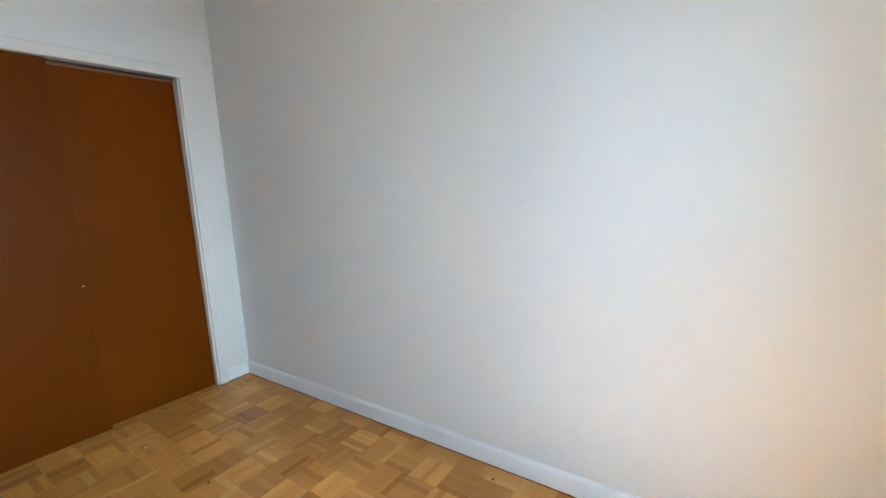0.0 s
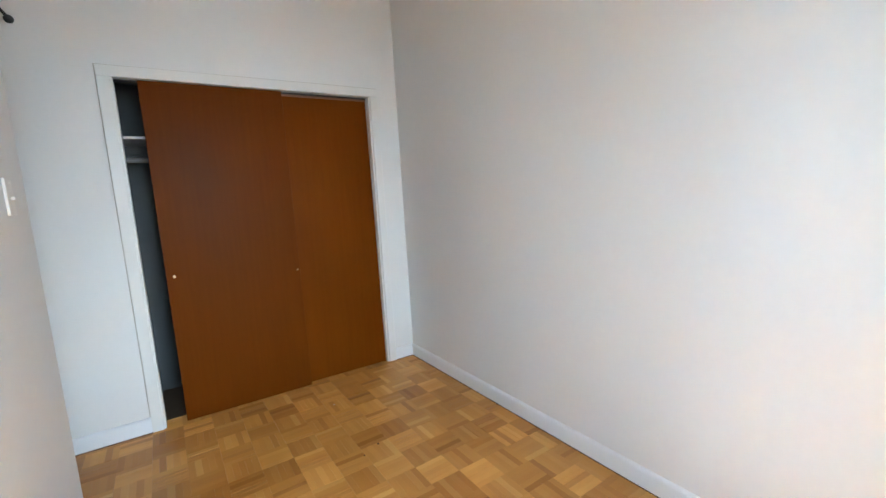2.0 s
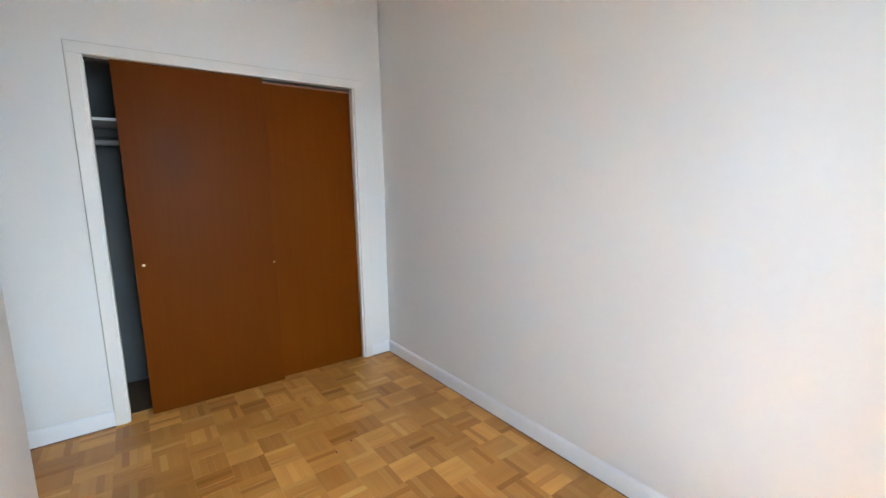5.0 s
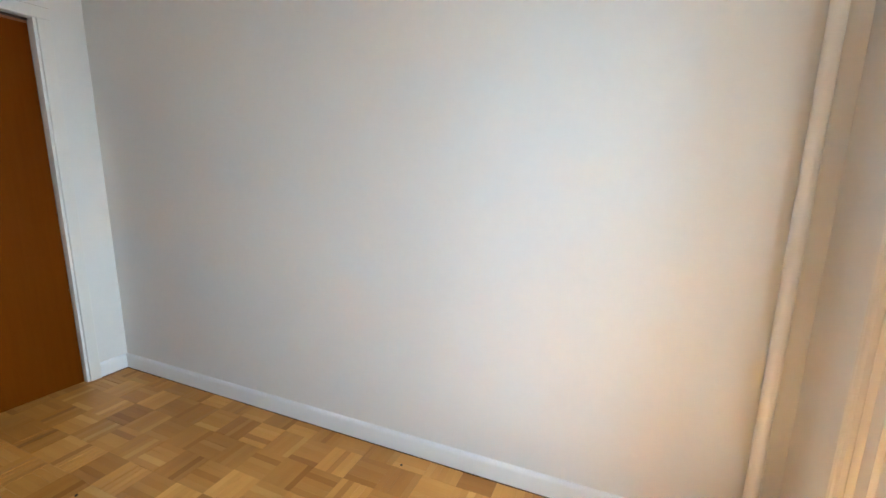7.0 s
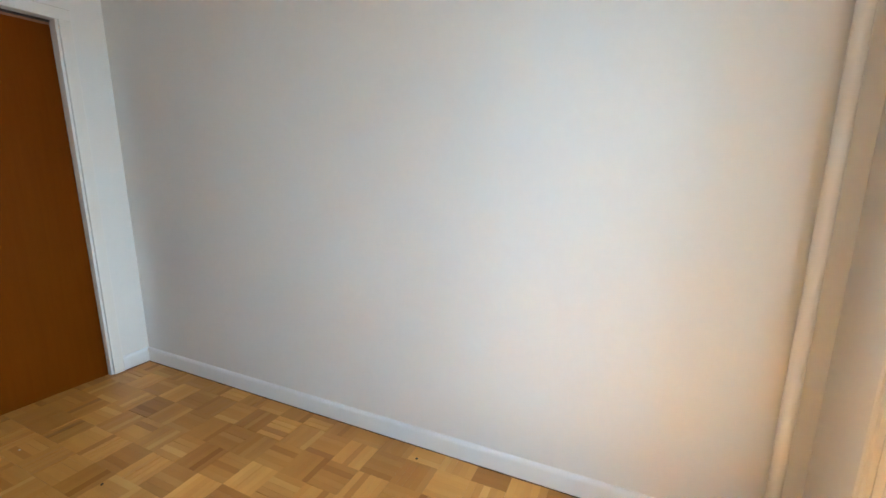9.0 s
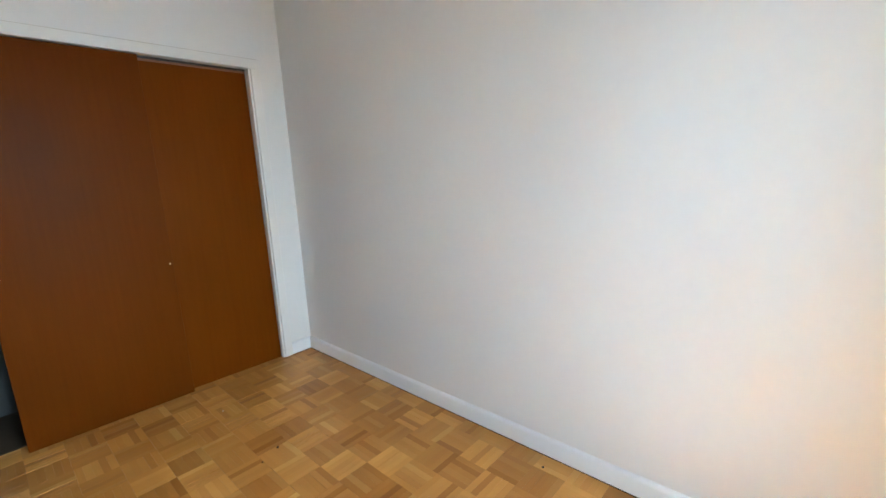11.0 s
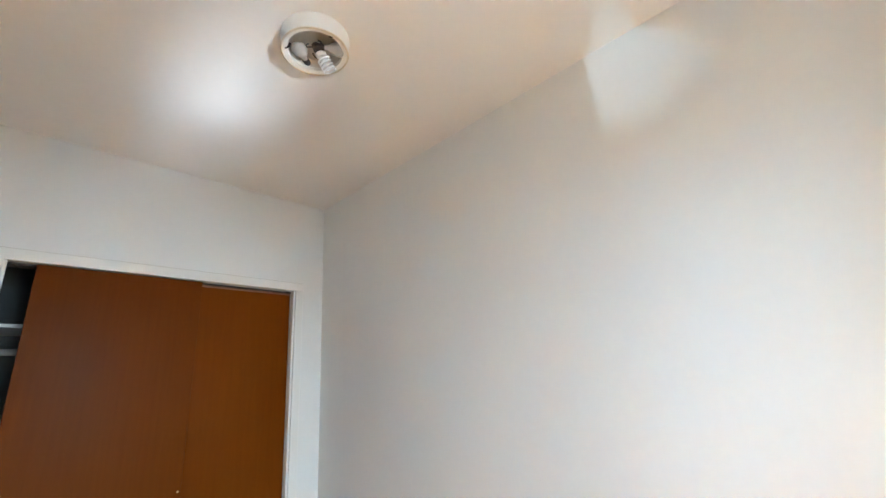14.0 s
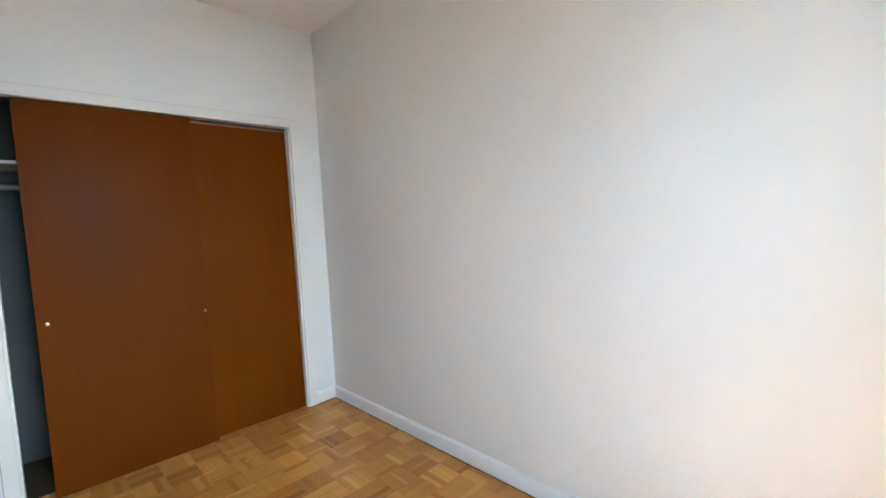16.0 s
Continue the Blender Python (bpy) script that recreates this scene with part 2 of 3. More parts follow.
def extruded(bm, profile, start, end, across):
    """Sweeps a closed profile of (out, up) from start to end; across is the way out from the wall."""
    s, e, a = Vector(start), Vector(end), Vector(across)
    r0 = [bm.verts.new(s + a * o + Vector((0, 0, u))) for o, u in profile]
    r1 = [bm.verts.new(e + a * o + Vector((0, 0, u))) for o, u in profile]
    k = len(profile)
    for i in range(k):
        bm.faces.new((r0[i], r0[(i + 1) % k], r1[(i + 1) % k], r1[i]))
    bm.faces.new(r0[::-1])
    bm.faces.new(r1)


def mesh_of(name, bm, material, smooth=False):
    bmesh.ops.recalc_face_normals(bm, faces=bm.faces[:])
    me = bpy.data.meshes.new(name)
    bm.to_mesh(me)
    bm.free()
    me.materials.append(material)
    if smooth:
        me.shade_smooth()
        me.set_sharp_from_angle(angle=radians(38))
    return me


def part(name, bm, material, parent=None, label="", smooth=False):
    ob = new(name, mesh_of(name, bm, material, smooth))
    if parent is not None:
        ob.parent = parent
    if label:
        ob["label"] = label
    return ob


def structure(name, bm, material, label, category, smooth=False):
    return tagged(part(name, bm, material, None, "", smooth), label, category, "", "structure")


def thing(name, place, label, category, group=""):
    ob = new(name)
    ob.empty_display_size = 0.05
    ob.location = place
    return tagged(ob, label, category, group)


# ---- walls, ceilings, floor ----
T = 0.14
structure("wall_east", boxes((0, T, SOUTH - 0.3, 0.9, -0.05, CEIL + 0.1)), WALL, "long plain white painted plaster wall", "wall")
structure("wall_north", boxes((-3.2, OPEN_L, 0, T - 0.02, 0, CEIL), (OPEN_R, 0, 0, T - 0.02, 0, CEIL), (OPEN_L, OPEN_R, 0, T - 0.02, OPEN_T + 0.012, CEIL)),
          WALL, "white painted wall with a closet opening", "wall")
structure("wall_west", boxes((WEST - T, WEST, SOUTH - 0.3, PASS_Y, 0, CEIL, ), bevel=0.004), WALL, "white painted side wall ending at a passage", "wall")
structure("wall_header", boxes((WEST - 0.006, WEST, PASS_Y, 0, PASS_TOP, CEIL)), WALL, "white painted wall above the passage", "wall")
structure("wall_south", boxes((WEST, WIN_L, SOUTH - 0.22, SOUTH, 0, CEIL), (WIN_R, 0, SOUTH - 0.22, SOUTH, 0, CEIL),
                              (WIN_L, WIN_R, SOUTH - 0.22, SOUTH, 0, WIN_B), (WIN_L, WIN_R, SOUTH - 0.22, SOUTH, WIN_T, CEIL)),
          WALL, "white painted outer wall with a window opening", "wall")
structure("wall_passage_end", boxes((-3.3, -3.2, PASS_Y - 0.1, 0.2, 0, CEIL)), WALL, "plain white end wall of the passage", "wall")
structure("wall_passage_side", boxes((-3.2, WEST - T, PASS_Y - 0.12, PASS_Y - 0.02, 0, CEIL)), WALL, "plain white side wall of the passage", "wall")
structure("ceiling", boxes((-3.3, 0, SOUTH - 0.3, 0.72, CEIL, CEIL + 0.1)), CEILING, "white painted plaster ceiling", "ceiling")
structure("ceiling_passage", boxes((-3.2, WEST - 0.006, PASS_Y - 0.02, 0, PASS_TOP, CEIL - 0.004)), CEILING, "lowered white ceiling of the passage", "ceiling")

# closet shell, in a paint darkened for the shade inside
structure("wall_closet_back", boxes((-1.95, 0, 0.62, 0.72, 0, CEIL)), CLOSET_SHADE, "grey-white back wall of the closet, darkened for shade", "wall")
structure("wall_closet_side", boxes((-1.95, -1.85, T - 0.02, 0.62, 0, CEIL)), CLOSET_SHADE, "grey-white side wall of the closet, darkened for shade", "wall")
structure("ceiling_closet", boxes((-1.85, 0, T - 0.02, 0.62, 2.45, 2.55)), CLOSET_SHADE, "plain closet ceiling, darkened for shade", "ceiling")

# Dark sheet over the parquet, standing in for shade on the closet floor.
structure("floor_closet", boxes((-1.85, 0, 0.105, 0.62, 0.0, 0.006)), CLOSET_FLOOR_SHADE, "dark sheet over the closet parquet, put in for shade", "floor")

BASE = [(0, 0), (0.014, 0), (0.014, 0.068), (0.0125, 0.076), (0.009, 0.083), (0.004, 0.088), (0, 0.089)]


def baseboard(name, start, end, across, label):
    bm = bmesh.new()
    extruded(bm, BASE, start, end, across)
    ob = structure(name, bm, TRIM, label, "baseboard", True)
    s, e, a = Vector(start), Vector(end), Vector(across)
    # The strip fills the gap and draws its shadow line.
    seam = bmesh.new()
    extruded(seam, [(0.001, -0.0065), (0.0150, -0.0065), (0.0150, -0.0022), (0.0132, -0.0005), (0.001, -0.0005)], s, e, a)
    part("shade_seam", seam, SEAM, ob, "dark strip for the shaded, dirty gap along the floor")
    return ob


baseboard("baseboard_east", (0, 0, 0.0065), (0, SOUTH, 0.0065), (-1, 0, 0), "white glossy baseboard with a rounded top")
baseboard("baseboard_north_a", (-0.014, 0, 0.0065), (OPEN_R + 0.058, 0, 0.0065), (0, -1, 0), "short white baseboard beside the closet casing")
baseboard("baseboard_north_b", (OPEN_L - 0.058, 0, 0.0065), (-3.2, 0, 0.0065), (0, -1, 0), "white baseboard beside the closet casing")
baseboard("baseboard_west", (WEST, SOUTH, 0.0065), (WEST, PASS_Y, 0.0065), (1, 0, 0), "white baseboard along the side wall")
baseboard("baseboard_west_end", (WEST + 0.014, PASS_Y, 0.0065), (WEST - T, PASS_Y, 0.0065), (0, 1, 0), "white baseboard round the wall end")


# ---- closet ----
def board(bm, x0, x1, z0, z1, y0=-0.015, y1=0.0):
    box(bm, x0, x1, y0, y1, z0, z1, 0.003)


casing = tagged(new("trim_closet"), "flat white painted casing round the closet opening", "casing", "", "structure")
cw = 0.058
for x0, x1, z0, z1 in ((OPEN_L - cw, OPEN_L, 0.002, OPEN_T), (OPEN_R, OPEN_R + cw, 0.002, OPEN_T), (OPEN_L - cw, OPEN_R + cw, OPEN_T, OPEN_T + cw)):
    bm = bmesh.new()
    board(bm, x0, x1, z0, z1)
    part("casing_board", bm, CASING, casing)
# Thin grey strips paint the crack and shadow along the casing's outer edge.
for x0, x1, z0, z1 in ((OPEN_L - cw - 0.004, OPEN_L - cw - 0.0005, 0.10, OPEN_T + cw + 0.004), (OPEN_L - cw, OPEN_R + cw + 0.003, OPEN_T + cw + 0.0005, OPEN_T + cw + 0.004)):
    part("shadow_line", boxes((x0, x1, -0.003, -0.0005, z0, z1)), CASING_LINE, casing, "thin grey line for the crack and its shadow")
for x0, x1 in ((OPEN_L - 0.002, OPEN_L + 0.012), (OPEN_R - 0.012, OPEN_R + 0.002)):
    part("jamb", boxes((x0, x1, -0.002, T - 0.02, 0.002, OPEN_T), bevel=0.001), CASING, casing)
part("head_jamb", boxes((OPEN_L, OPEN_R, -0.002, T - 0.02, OPEN_T, OPEN_T + 0.012), bevel=0.001), CASING, casing)
part("door_track", boxes((OPEN_L + 0.012, OPEN_R - 0.012, 0.043, 0.100, OPEN_T - 0.010, OPEN_T - 0.0006)), TRACK, casing, "sliding track, blackened for the shaded gap above the door")


def finger_pull(parent, x, y, z, s):
    bm = bmesh.new()
    lathe(bm, [(r * s, h * s) for r, h in ((0.0005, 0.0075), (0.006, 0.0070), (0.0095, 0.0065), (0.0105, 0.0015), (0.0105, -0.001))], seg=24)
    ob = part("knob", bm, BRASS, parent, "small round brass knob", True)
    ob.matrix_local = pose(x, y, z, 90, 0, 0)


def sliding_door(name, x0, x1, y0, y1, z1, material, label, pulls, swing=0.0):
    d = thing(name, (0, 0, 0), label, "door", "closet sliding doors")
    bm = bmesh.new()
    box(bm, x0, x1, y0, y1, 0.004, z1, 0.0025)
    for v in bm.verts:
        v.co.y -= swing * (1 - v.co.z / z1) * (0.25 + 0.75 * (v.co.x - x0) / (x1 - x0))
    part("door_panel", bm, material, d)
    for px, pz, s in pulls:
        finger_pull(d, px, y0 - swing * (1 - pz / z1) * (0.25 + 0.75 * (px - x0) / (x1 - x0)), pz, s)
    return d


sliding_door("closet_door", -1.612, -0.842, 0.006, 0.038, OPEN_T - 0.004, DOOR_FRONT, "reddish-brown veneer sliding closet door, slid open a hand's width",
             [(-1.570, 0.908, 0.78), (-0.857, 0.845, 0.5)], 0.016)
back_door = sliding_door("closet_door", -0.985, -0.237, 0.046, 0.078, OPEN_T - 0.013, DOOR_BACK, "orange-brown veneer sliding closet door behind the other", [], 0.022)

part("edge_band", boxes((-0.84, -0.238, 0.0442, 0.0459, OPEN_T - 0.026, OPEN_T - 0.0135)), EDGE_BAND, back_door, "paler brown edge band")
shelf = thing("closet_shelf", (0, 0, 0), "white painted closet shelf on cleats", "shelf")
part("shelf_board", boxes((-1.85, 0, 0.24, 0.62, 1.735, 1.753), bevel=0.002), CASING, shelf)
# Cleats take the shade-darkened colour too, so they don't stand out.
part("cleat", boxes((-1.85, -1.83, 0.24, 0.60, 1.68, 1.735), bevel=0.002), CLOSET_SHADE, shelf)
part("cleat", boxes((-1.83, 0, 0.60, 0.62, 1.68, 1.735), bevel=0.002), CLOSET_SHADE, shelf)
rod = thing("closet_rod", (0, 0, 0), "pale round clothes rod under the closet shelf", "rod")
bm = bmesh.new()
tube(bm, [(-1.838, 0.33, 1.618), (-0.9, 0.33, 1.618), (-0.004, 0.33, 1.618)], 0.016, 14)
part("bar", bm, ROD, rod, "", True)
bm = bmesh.new()
lathe(bm, [(0.03, 0), (0.03, 0.006), (0.02, 0.012), (0.017, 0.012)], seg=20, m=pose(-1.85, 0.33, 1.618, 0, 90, 0))
part("rod_socket", bm, ROD, rod, "", True)

# ---- window and pipe ----
PROFILE = [(0.0, 0.0), (0.0, 0.020), (0.005, 0.028), (0.012, 0.031), (0.019, 0.028), (0.022, 0.020), (0.026, 0.018), (0.030, 0.026), (0.038, 0.031), (0.045, 0.027),
           (0.048, 0.016), (0.054, 0.013), (0.060, 0.014), (0.063, 0.022), (0.070, 0.024), (0.076, 0.020), (0.079, 0.012), (0.124, 0.010), (0.128, 0.017), (0.136, 0.018), (0.140, 0.0)]
window = tagged(new("window_1"), "tall window with white moulded casing and dark bronze sash", "window", "", "structure")


def moulded(start, end, inward):
    """A moulded casing board from start to end on the window wall; inward points from its outer edge to the opening."""
    bm = bmesh.new()
    s, e, a = Vector(start), Vector(end), Vector(inward)
    r0 = [bm.verts.new(s + a * w + Vector((0, d, 0))) for w, d in PROFILE]
    r1 = [bm.verts.new(e + a * w + Vector((0, d, 0))) for w, d in PROFILE]
    k = len(PROFILE)
    for i in range(k):
        bm.faces.new((r0[i], r0[(i + 1) % k], r1[(i + 1) % k], r1[i]))
    bm.faces.new(r0[::-1])
    bm.faces.new(r1)
    return bm


CASE_R, CASE_L = -0.322, WIN_L - 0.24
part("window_casing", moulded((CASE_R, SOUTH, 0.15), (CASE_R, SOUTH, WIN_T + 0.14), (-1, 0, 0)), PIPE, window, "", True)
part("window_casing", moulded((CASE_L, SOUTH, 0.15), (CASE_L, SOUTH, WIN_T + 0.14), (1, 0, 0)), PIPE, window, "", True)
part("window_casing", moulded((CASE_L + 0.14, SOUTH, WIN_T + 0.14), (CASE_R - 0.14, SOUTH, WIN_T + 0.14), (0, 0, -1)), PIPE, window, "", True)
part("inner_casing", boxes((WIN_R - 0.002, CASE_R - 0.14, SOUTH, SOUTH + 0.008, 0.15, WIN_T), bevel=0.002), PIPE, window)
part("inner_casing", boxes((CASE_L + 0.14, WIN_L + 0.002, SOUTH, SOUTH + 0.008, 0.15, WIN_T), bevel=0.002), PIPE, window)
part("window_sill", boxes((WIN_L - 0.05, WIN_R + 0.05, SOUTH - 0.05, SOUTH + 0.05, WIN_B - 0.028, WIN_B), bevel=0.005), SILL, window, "unseen sill, kept dark to throw little light on the jamb")
for x0, x1 in ((WIN_R - 0.012, WIN_R + 0.001), (WIN_L - 0.001, WIN_L + 0.012)):
    part("window_jamb", boxes((x0, x1, SOUTH - 0.13, SOUTH + 0.004, WIN_B, WIN_T), bevel=0.002), JAMB, window)
part("sash_stile", boxes((WIN_R - 0.076, WIN_R - 0.012, SOUTH - 0.085, SOUTH - 0.050, WIN_B, WIN_T), bevel=0.003), BRONZE, window)
part("sash_stile", boxes((WIN_L + 0.012, WIN_L + 0.076, SOUTH - 0.085, SOUTH - 0.050, WIN_B, WIN_T), bevel=0.003), BRONZE, window)
for z0 in (WIN_B, 1.25, WIN_T - 0.035):
    part("sash_rail", boxes((WIN_L + 0.076, WIN_R - 0.076, SOUTH - 0.085, SOUTH - 0.050, z0, z0 + 0.035), bevel=0.003), BRONZE, window)
bm = bmesh.new()
pleats = 8
for k in range(pleats):
    xa = WIN_R - 0.076 - 0.013 * k
    box(bm, xa - 0.0125, xa, SOUTH - 0.078 + 0.004 * (k % 2), SOUTH - 0.068 + 0.004 * (k % 2), WIN_B + 0.035, 1.05, 0.002)
part("filler_panel", bm, TAN, window, "pleated tan vinyl filler panel")
pane = part("pane", boxes((WIN_L + 0.076, WIN_R - 0.076, SOUTH - 0.094, SOUTH - 0.089, WIN_B, WIN_T)), GLASS, window)
pane.visible_shadow = False

pipe = thing("heating_pipe", (-0.068, -3.338, 0), "white painted vertical heating pipe in the corner", "pipe")
bm = bmesh.new()
tube(bm, [(0, 0, 0.0), (0.0005, 0, 0.9), (-0.0005, 0, 1.8), (0, 0, CEIL)], 0.0205, 24)
part("riser", bm, PIPE, pipe, "", True)
bm = bmesh.new()
lathe(bm, [(0.0207, 0.012), (0.032, 0.010), (0.036, 0.003), (0.036, 0.0)], seg=28)
part("escutcheon", bm, PIPE, pipe, "", True)

# ---- light switch, hook ----
switch = thing("light_switch", (WEST, -1.115, 1.382), "ivory toggle light switch plate on the side wall", "switch")
part("plate", boxes((0, 0.008, -0.035, 0.035, -0.057, 0.057), bevel=0.003), PLATE, switch)
bm = bmesh.new()
box(bm, 0.004, 0.017, -0.004, 0.004, -0.010, -0.001, 0.002)
part("toggle", bm, PLATE, switch)
for z in (-0.042, 0.042):
    bm = bmesh.new()
    lathe(bm, [(0.0003, 0.0015), (0.0025, 0.0012), (0.0032, 0)], seg=12, m=pose(0.008, 0, z, 0, 90, 0))
    part("screw", bm, PLATE, switch)

hook = thing("ball_hook", (-2.132, -0.03, PASS_TOP), "black hanging rod with a ball end below the passage ceiling", "hook")
bm = bmesh.new()
tube(bm, [(-0.02, 0, 0.0), (-0.012, 0, -0.012), (0.004, 0, -0.05), (0.022, 0, -0.090), (0.044, 0, -0.122)], lambda u: 0.0105 - 0.004 * u, 12)
part("rod", bm, BLACK, hook, "", True)
bm = bmesh.new()
bmesh.ops.create_uvsphere(bm, u_segments=20, v_segments=12, radius=0.0195, matrix=pose(0.05, 0, -0.136))
part("ball", bm, BLACK, hook, "", True)

# ---- ceiling light without its glass ----
light = thing("ceiling_light", (-0.975, -1.571, CEIL), "round white ceiling light with its glass missing", "ceiling light")
R = 0.134
light.scale = (1, 1, 0.86)
bm = bmesh.new()
lathe(bm, [(R + 0.003, 0), (R + 0.004, -0.014), (R + 0.001, -0.045), (R - 0.003, -0.076), (R - 0.004, -0.082), (R - 0.012, -0.082), (R - 0.012, -0.06), (R - 0.01, -0.03)], seg=64)
part("canopy", bm, CASING, light, "white enamelled drum", True)
bm = bmesh.new()
lathe(bm, [(R - 0.004, -0.080), (R + 0.001, -0.083), (R + 0.002, -0.088), (R - 0.003, -0.0905), (R - 0.006, -0.089), (R - 0.007, -0.085)], seg=64)
part("rim", bm, RIM, light, "pale brass-coloured rim", True)
bm = bmesh.new()
lathe(bm, [(R - 0.0065, -0.087), (R - 0.014, -0.0865), (R - 0.023, -0.081), (R - 0.026, -0.066)], seg=64)
part("lip", bm, CERAMIC, light, "cream enamelled inner lip", True)
bm = bmesh.new()
lathe(bm, [(R - 0.025, -0.068), (R - 0.031, -0.052), (R - 0.042, -0.036), (0.05, -0.028), (0.002, -0.026)], seg=56)
part("reflector", bm, STEEL, light, "dented steel reflector pan", True)
for a in (151, 272):
    c, s_ = math.cos(radians(a)), math.sin(radians(a))
    bm = bmesh.new()
    tube(bm, [(c * (R - 0.016), s_ * (R - 0.016), -0.086), (c * (R - 0.030), s_ * (R - 0.030), -0.072), (c * (R - 0.034), s_ * (R - 0.034), -0.056), (c * (R - 0.027), s_ * (R - 0.027), -0.050)], 0.0046, 8)
    part("spring_clip", bm, WIRE, light, "", True)


def aimed(at, way):
    """A pose at a place in the pan whose z axis points along way."""
    return Matrix.Translation(at) @ Vector(way).to_track_quat("Z", "Y").to_matrix().to_4x4()


HOLDER = [(0.002, -0.026), (0.010, -0.026), (0.014, -0.018), (0.0155, 0.002), (0.014, 0.008), (0.002, 0.008)]
PEAR = [(0.012, 0.006), (0.013, 0.018), (0.020, 0.033), (0.030, 0.050), (0.0335, 0.064), (0.030, 0.080), (0.019, 0.093), (0.001, 0.098)]
m1 = aimed((0.016, 0.004, -0.056), (0.60, 0.05, -0.80))
bm = bmesh.new()
lathe(bm, [(0.002, -0.032), (0.014, -0.032), (0.018, -0.020), (0.019, 0.004), (0.017, 0.009), (0.002, 0.009)], seg=28, m=m1)
part("lamp_holder", bm, WIRE, light, "dark brown lamp holder", True)
bm = bmesh.new()
lathe(bm, [(0.014, 0.007), (0.018, 0.010), (0.0225, 0.015), (0.0225, 0.029), (0.019, 0.033), (0.002, 0.033)], seg=32, m=m1)
cfl = part("compact_lamp", bm, CERAMIC, light, "white spiral energy-saving lamp", True)
bm = bmesh.new()
turns = 4.5
spiral = [(0.024 * math.cos(2 * math.pi * turns * k / 110), 0.024 * math.sin(2 * math.pi * turns * k / 110), 0.037 + 0.068 * k / 110) for k in range(111)]
tube(bm, [m1 @ Vector(p) for p in spiral], 0.0048, 10)
part("spiral_tube", bm, LAMP_GLASS, cfl, "white glass spiral", True)
for at, way in (((0.004, 0.086, -0.060), (-0.74, -0.60, -0.06)), ((0.022, -0.020, -0.055), (0.80, -0.58, -0.05))):
    m2 = aimed(at, way)
    bm = bmesh.new()
    lathe(bm, HOLDER, seg=28, m=m2)
    part("lamp_holder", bm, WIRE, light, "dark brown lamp holder", True)
    bm = bmesh.new()
    lathe(bm, PEAR, seg=32, m=m2)
    part("bulb", bm, BULB, light, "dusty grey pear-shaped bulb", True)
for k, path in enumerate(([(0.03, 0.02, -0.029), (0.045, 0.035, -0.065), (0.03, 0.05, -0.073), (0.005, 0.03, -0.060)],
                          [(-0.02, 0.02, -0.029), (-0.045, 0.03, -0.060), (-0.03, 0.0, -0.077), (-0.012, -0.01, -0.065)],
                          [(0.0, -0.02, -0.029), (0.02, -0.05, -0.065), (-0.005, -0.055, -0.081), (-0.02, -0.03, -0.065)])):
    bm = bmesh.new()
    a, b, c, d = [Vector(p) for p in path]
    tube(bm, [(1 - u) ** 3 * a + 3 * u * (1 - u) ** 2 * b + 3 * u * u * (1 - u) * c + u ** 3 * d for u in [i / 12 for i in range(13)]], 0.003, 8)
    part("wire", bm, WIRE, light, "", True)

# ---- outside ----
# Ground and building are unseen additions that bounce and block daylight.
structure("ground", boxes((-60, 60, -90, SOUTH - 0.3, -6.2, -6.0)), ASPHALT, "unseen pale ground, added far below the window", "ground")
facade = thing("added_building", (0, -16, -6), "unseen tan brick building, added across the yard", "building")
bm = bmesh.new()
box(bm, -16, 16, -8, 0, 0, 13, 0.0)
part("wall", bm, BRICK, facade)
part("roof", boxes((-16.1, 16.1, -8.1, 0.12, 13.0, 13.35), bevel=0.02), BRICK, facade)
for r in range(4):
    for k in range(8):
        x = -13.3 + 3.8 * k
        w = part("window", boxes((x - 0.6, x + 0.6, 0.0, 0.05, 1.2 + 3.1 * r, 2.8 + 3.1 * r), bevel=0.01), BRONZE, facade)

# ---- debris ----
for name, x, y, r, m, label in (("crumb", -0.820, -0.397, 0.005, SPECK, "tiny white crumb on the parquet"), ("debris", -0.092, -2.066, 0.006, DARKSPECK, "tiny dark scrap on the parquet by the baseboard"),
                                ("debris", -0.78, -0.975, 0.007, DARKSPECK, "tiny dark scrap on the parquet floor"),
                                ("debris", -0.88, -1.022, 0.005, DARKSPECK, "tiny dark scrap on the parquet floor")):
    bm = bmesh.new()
    bmesh.ops.create_icosphere(bm, subdivisions=1, radius=r)
    for v in bm.verts:
        v.co *= 0.75 + 0.5 * random.random()
        v.co.z = v.co.z * 0.5
    bit = tagged(part(name, bm, m, None), label, name)
    bit.location = (x, y, 0.0025 + r * 0.45)

# ---- parquet: blocks of five oak fingers, turned by quarter turns ----
floor = structure("floor", boxes((-3.2, 0.0, SOUTH - 0.3, 0.72, -0.12, -0.004)), GROUT, "honey-coloured oak mosaic parquet floor", "floor")
B, OFF_X, OFF_Y = 0.153, 0.046, -0.037


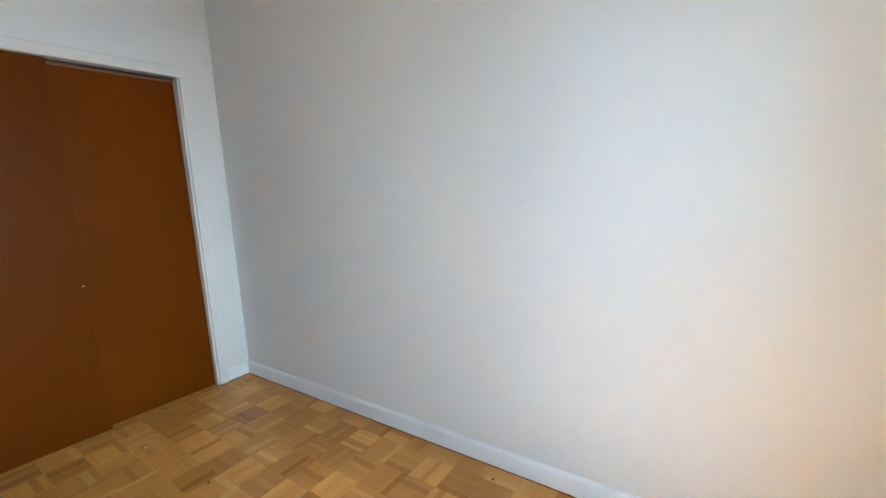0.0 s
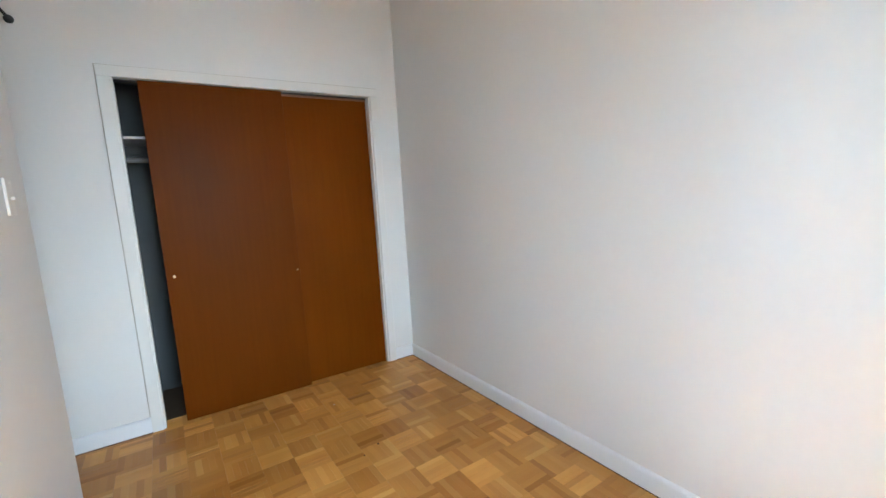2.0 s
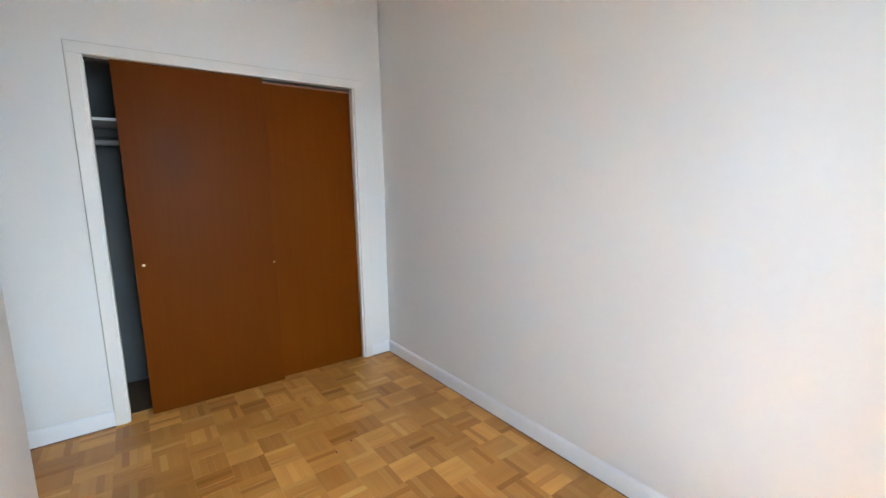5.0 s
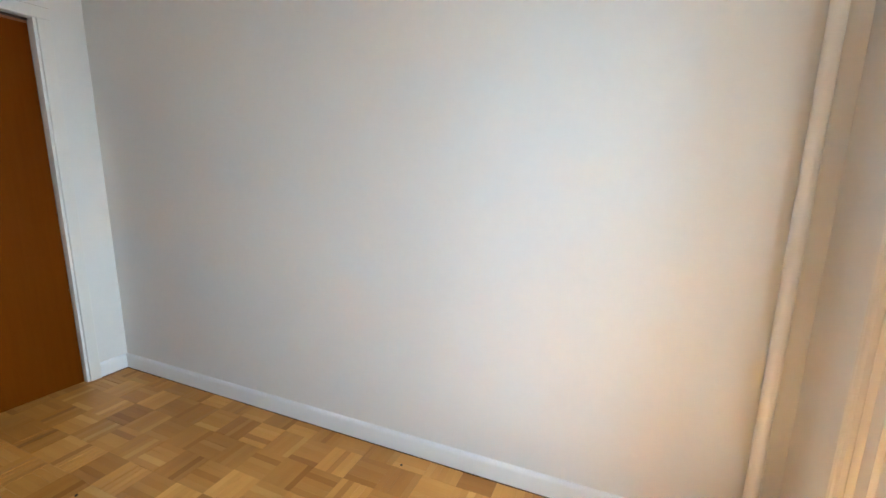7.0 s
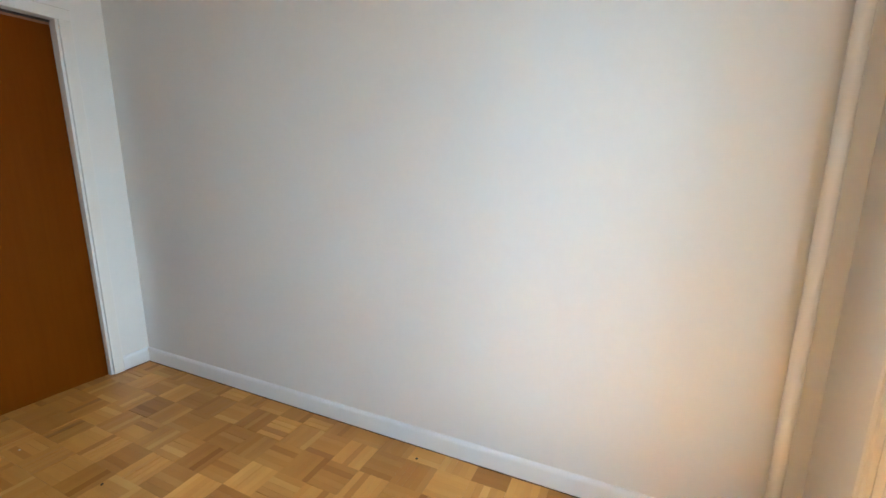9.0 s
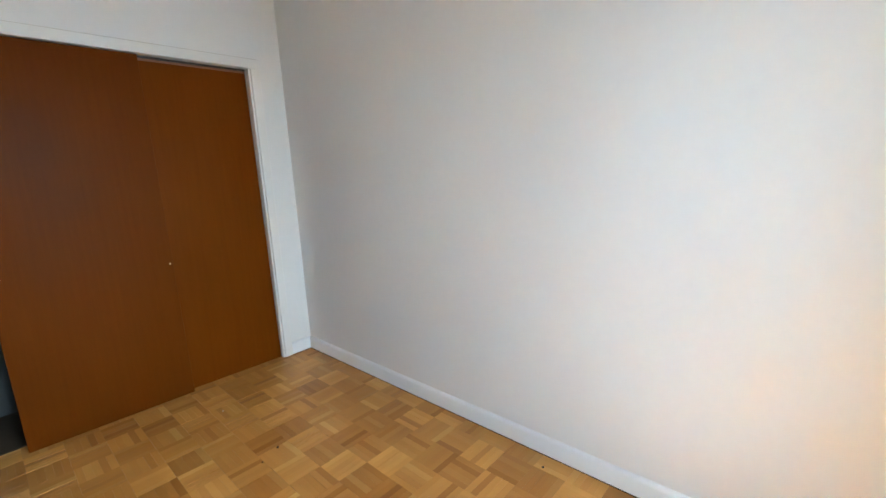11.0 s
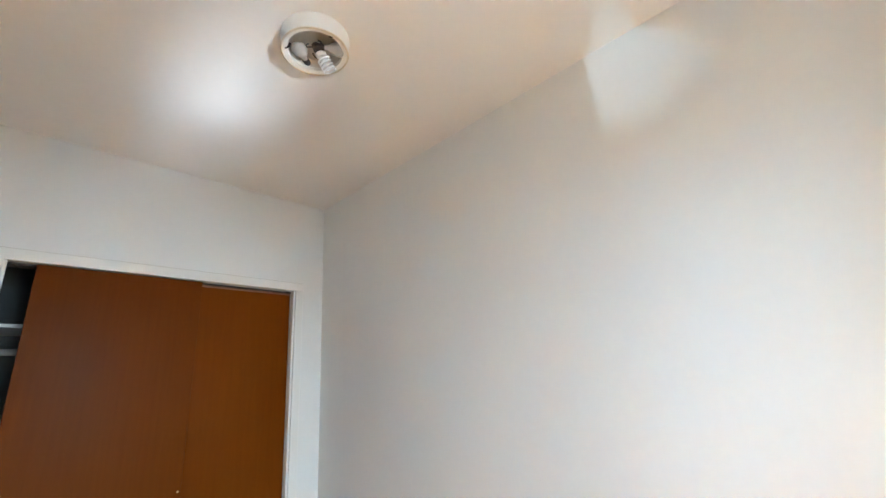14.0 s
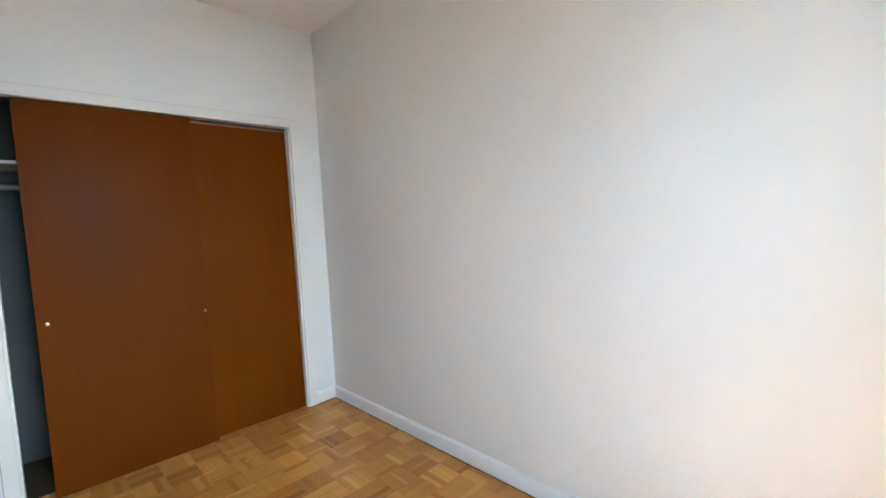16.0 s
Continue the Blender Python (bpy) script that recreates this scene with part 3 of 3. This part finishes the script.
def finger(bm, x0, x1, y0, y1, top, lean):
    """One oak finger with eased top edges."""
    e = 0.00025
    low = [(x0, y0), (x1, y0), (x1, y1), (x0, y1)]
    high = [(x0 + e, y0 + e), (x1 - e, y0 + e), (x1 - e, y1 - e), (x0 + e, y1 - e)]
    rise = (-lean, -lean, lean, lean)
    rings = [[bm.verts.new((x, y, -0.008)) for x, y in low], [bm.verts.new((x, y, top - e + k)) for (x, y), k in zip(low, rise)],
             [bm.verts.new((x, y, top + k)) for (x, y), k in zip(high, rise)]]
    for lo, hi in zip(rings, rings[1:]):
        for k in range(4):
            bm.faces.new((lo[k], lo[(k + 1) % 4], hi[(k + 1) % 4], hi[k]))
    bm.faces.new(rings[2])


variants = []
for k in range(12):
    bm = bmesh.new()
    w = B / 5
    for i in range(5):
        finger(bm, -B / 2 + 0.0004, B / 2 - 0.0004, -B / 2 + i * w + 0.0001, -B / 2 + (i + 1) * w - 0.0001, 0.001 + random.uniform(-0.0005, 0.0006), random.gauss(0, 0.0005))
    variants.append(mesh_of("parquet_block", bm, OAK))
rest = bmesh.new()
for i in range(21):
    for j in range(-5, 24):
        x, y = OFF_X - (i + 0.5) * B, OFF_Y - (j + 0.5) * B
        turn = (i + j) % 2
        if x > WEST - 0.07 and SOUTH - 0.07 < y < 0.66:
            o = new("parquet_block", random.choice(variants))
            o.parent = floor
            o.location = (x, y, random.uniform(-0.0006, 0.0006))
            o.rotation_euler = (radians(random.gauss(0, 0.5)), radians(random.gauss(0, 0.5)), radians(90 * turn + random.choice((0, 180)) + random.gauss(0, 0.25)))
        elif PASS_Y - 0.08 < y < 0.05 and -3.2 < x <= WEST - 0.07:
            for q in range(5):
                a0, a1 = -B / 2 + q * B / 5 + 0.0005, -B / 2 + (q + 1) * B / 5 - 0.0005
                if turn:
                    box(rest, x + a0, x + a1, y - B / 2, y + B / 2, -0.008, 0.001)
                else:
                    box(rest, x - B / 2, x + B / 2, y + a0, y + a1, -0.008, 0.001)
tagged(part("parquet_far", rest, OAK, floor), "oak parquet of the passage", "", "", "stuff")
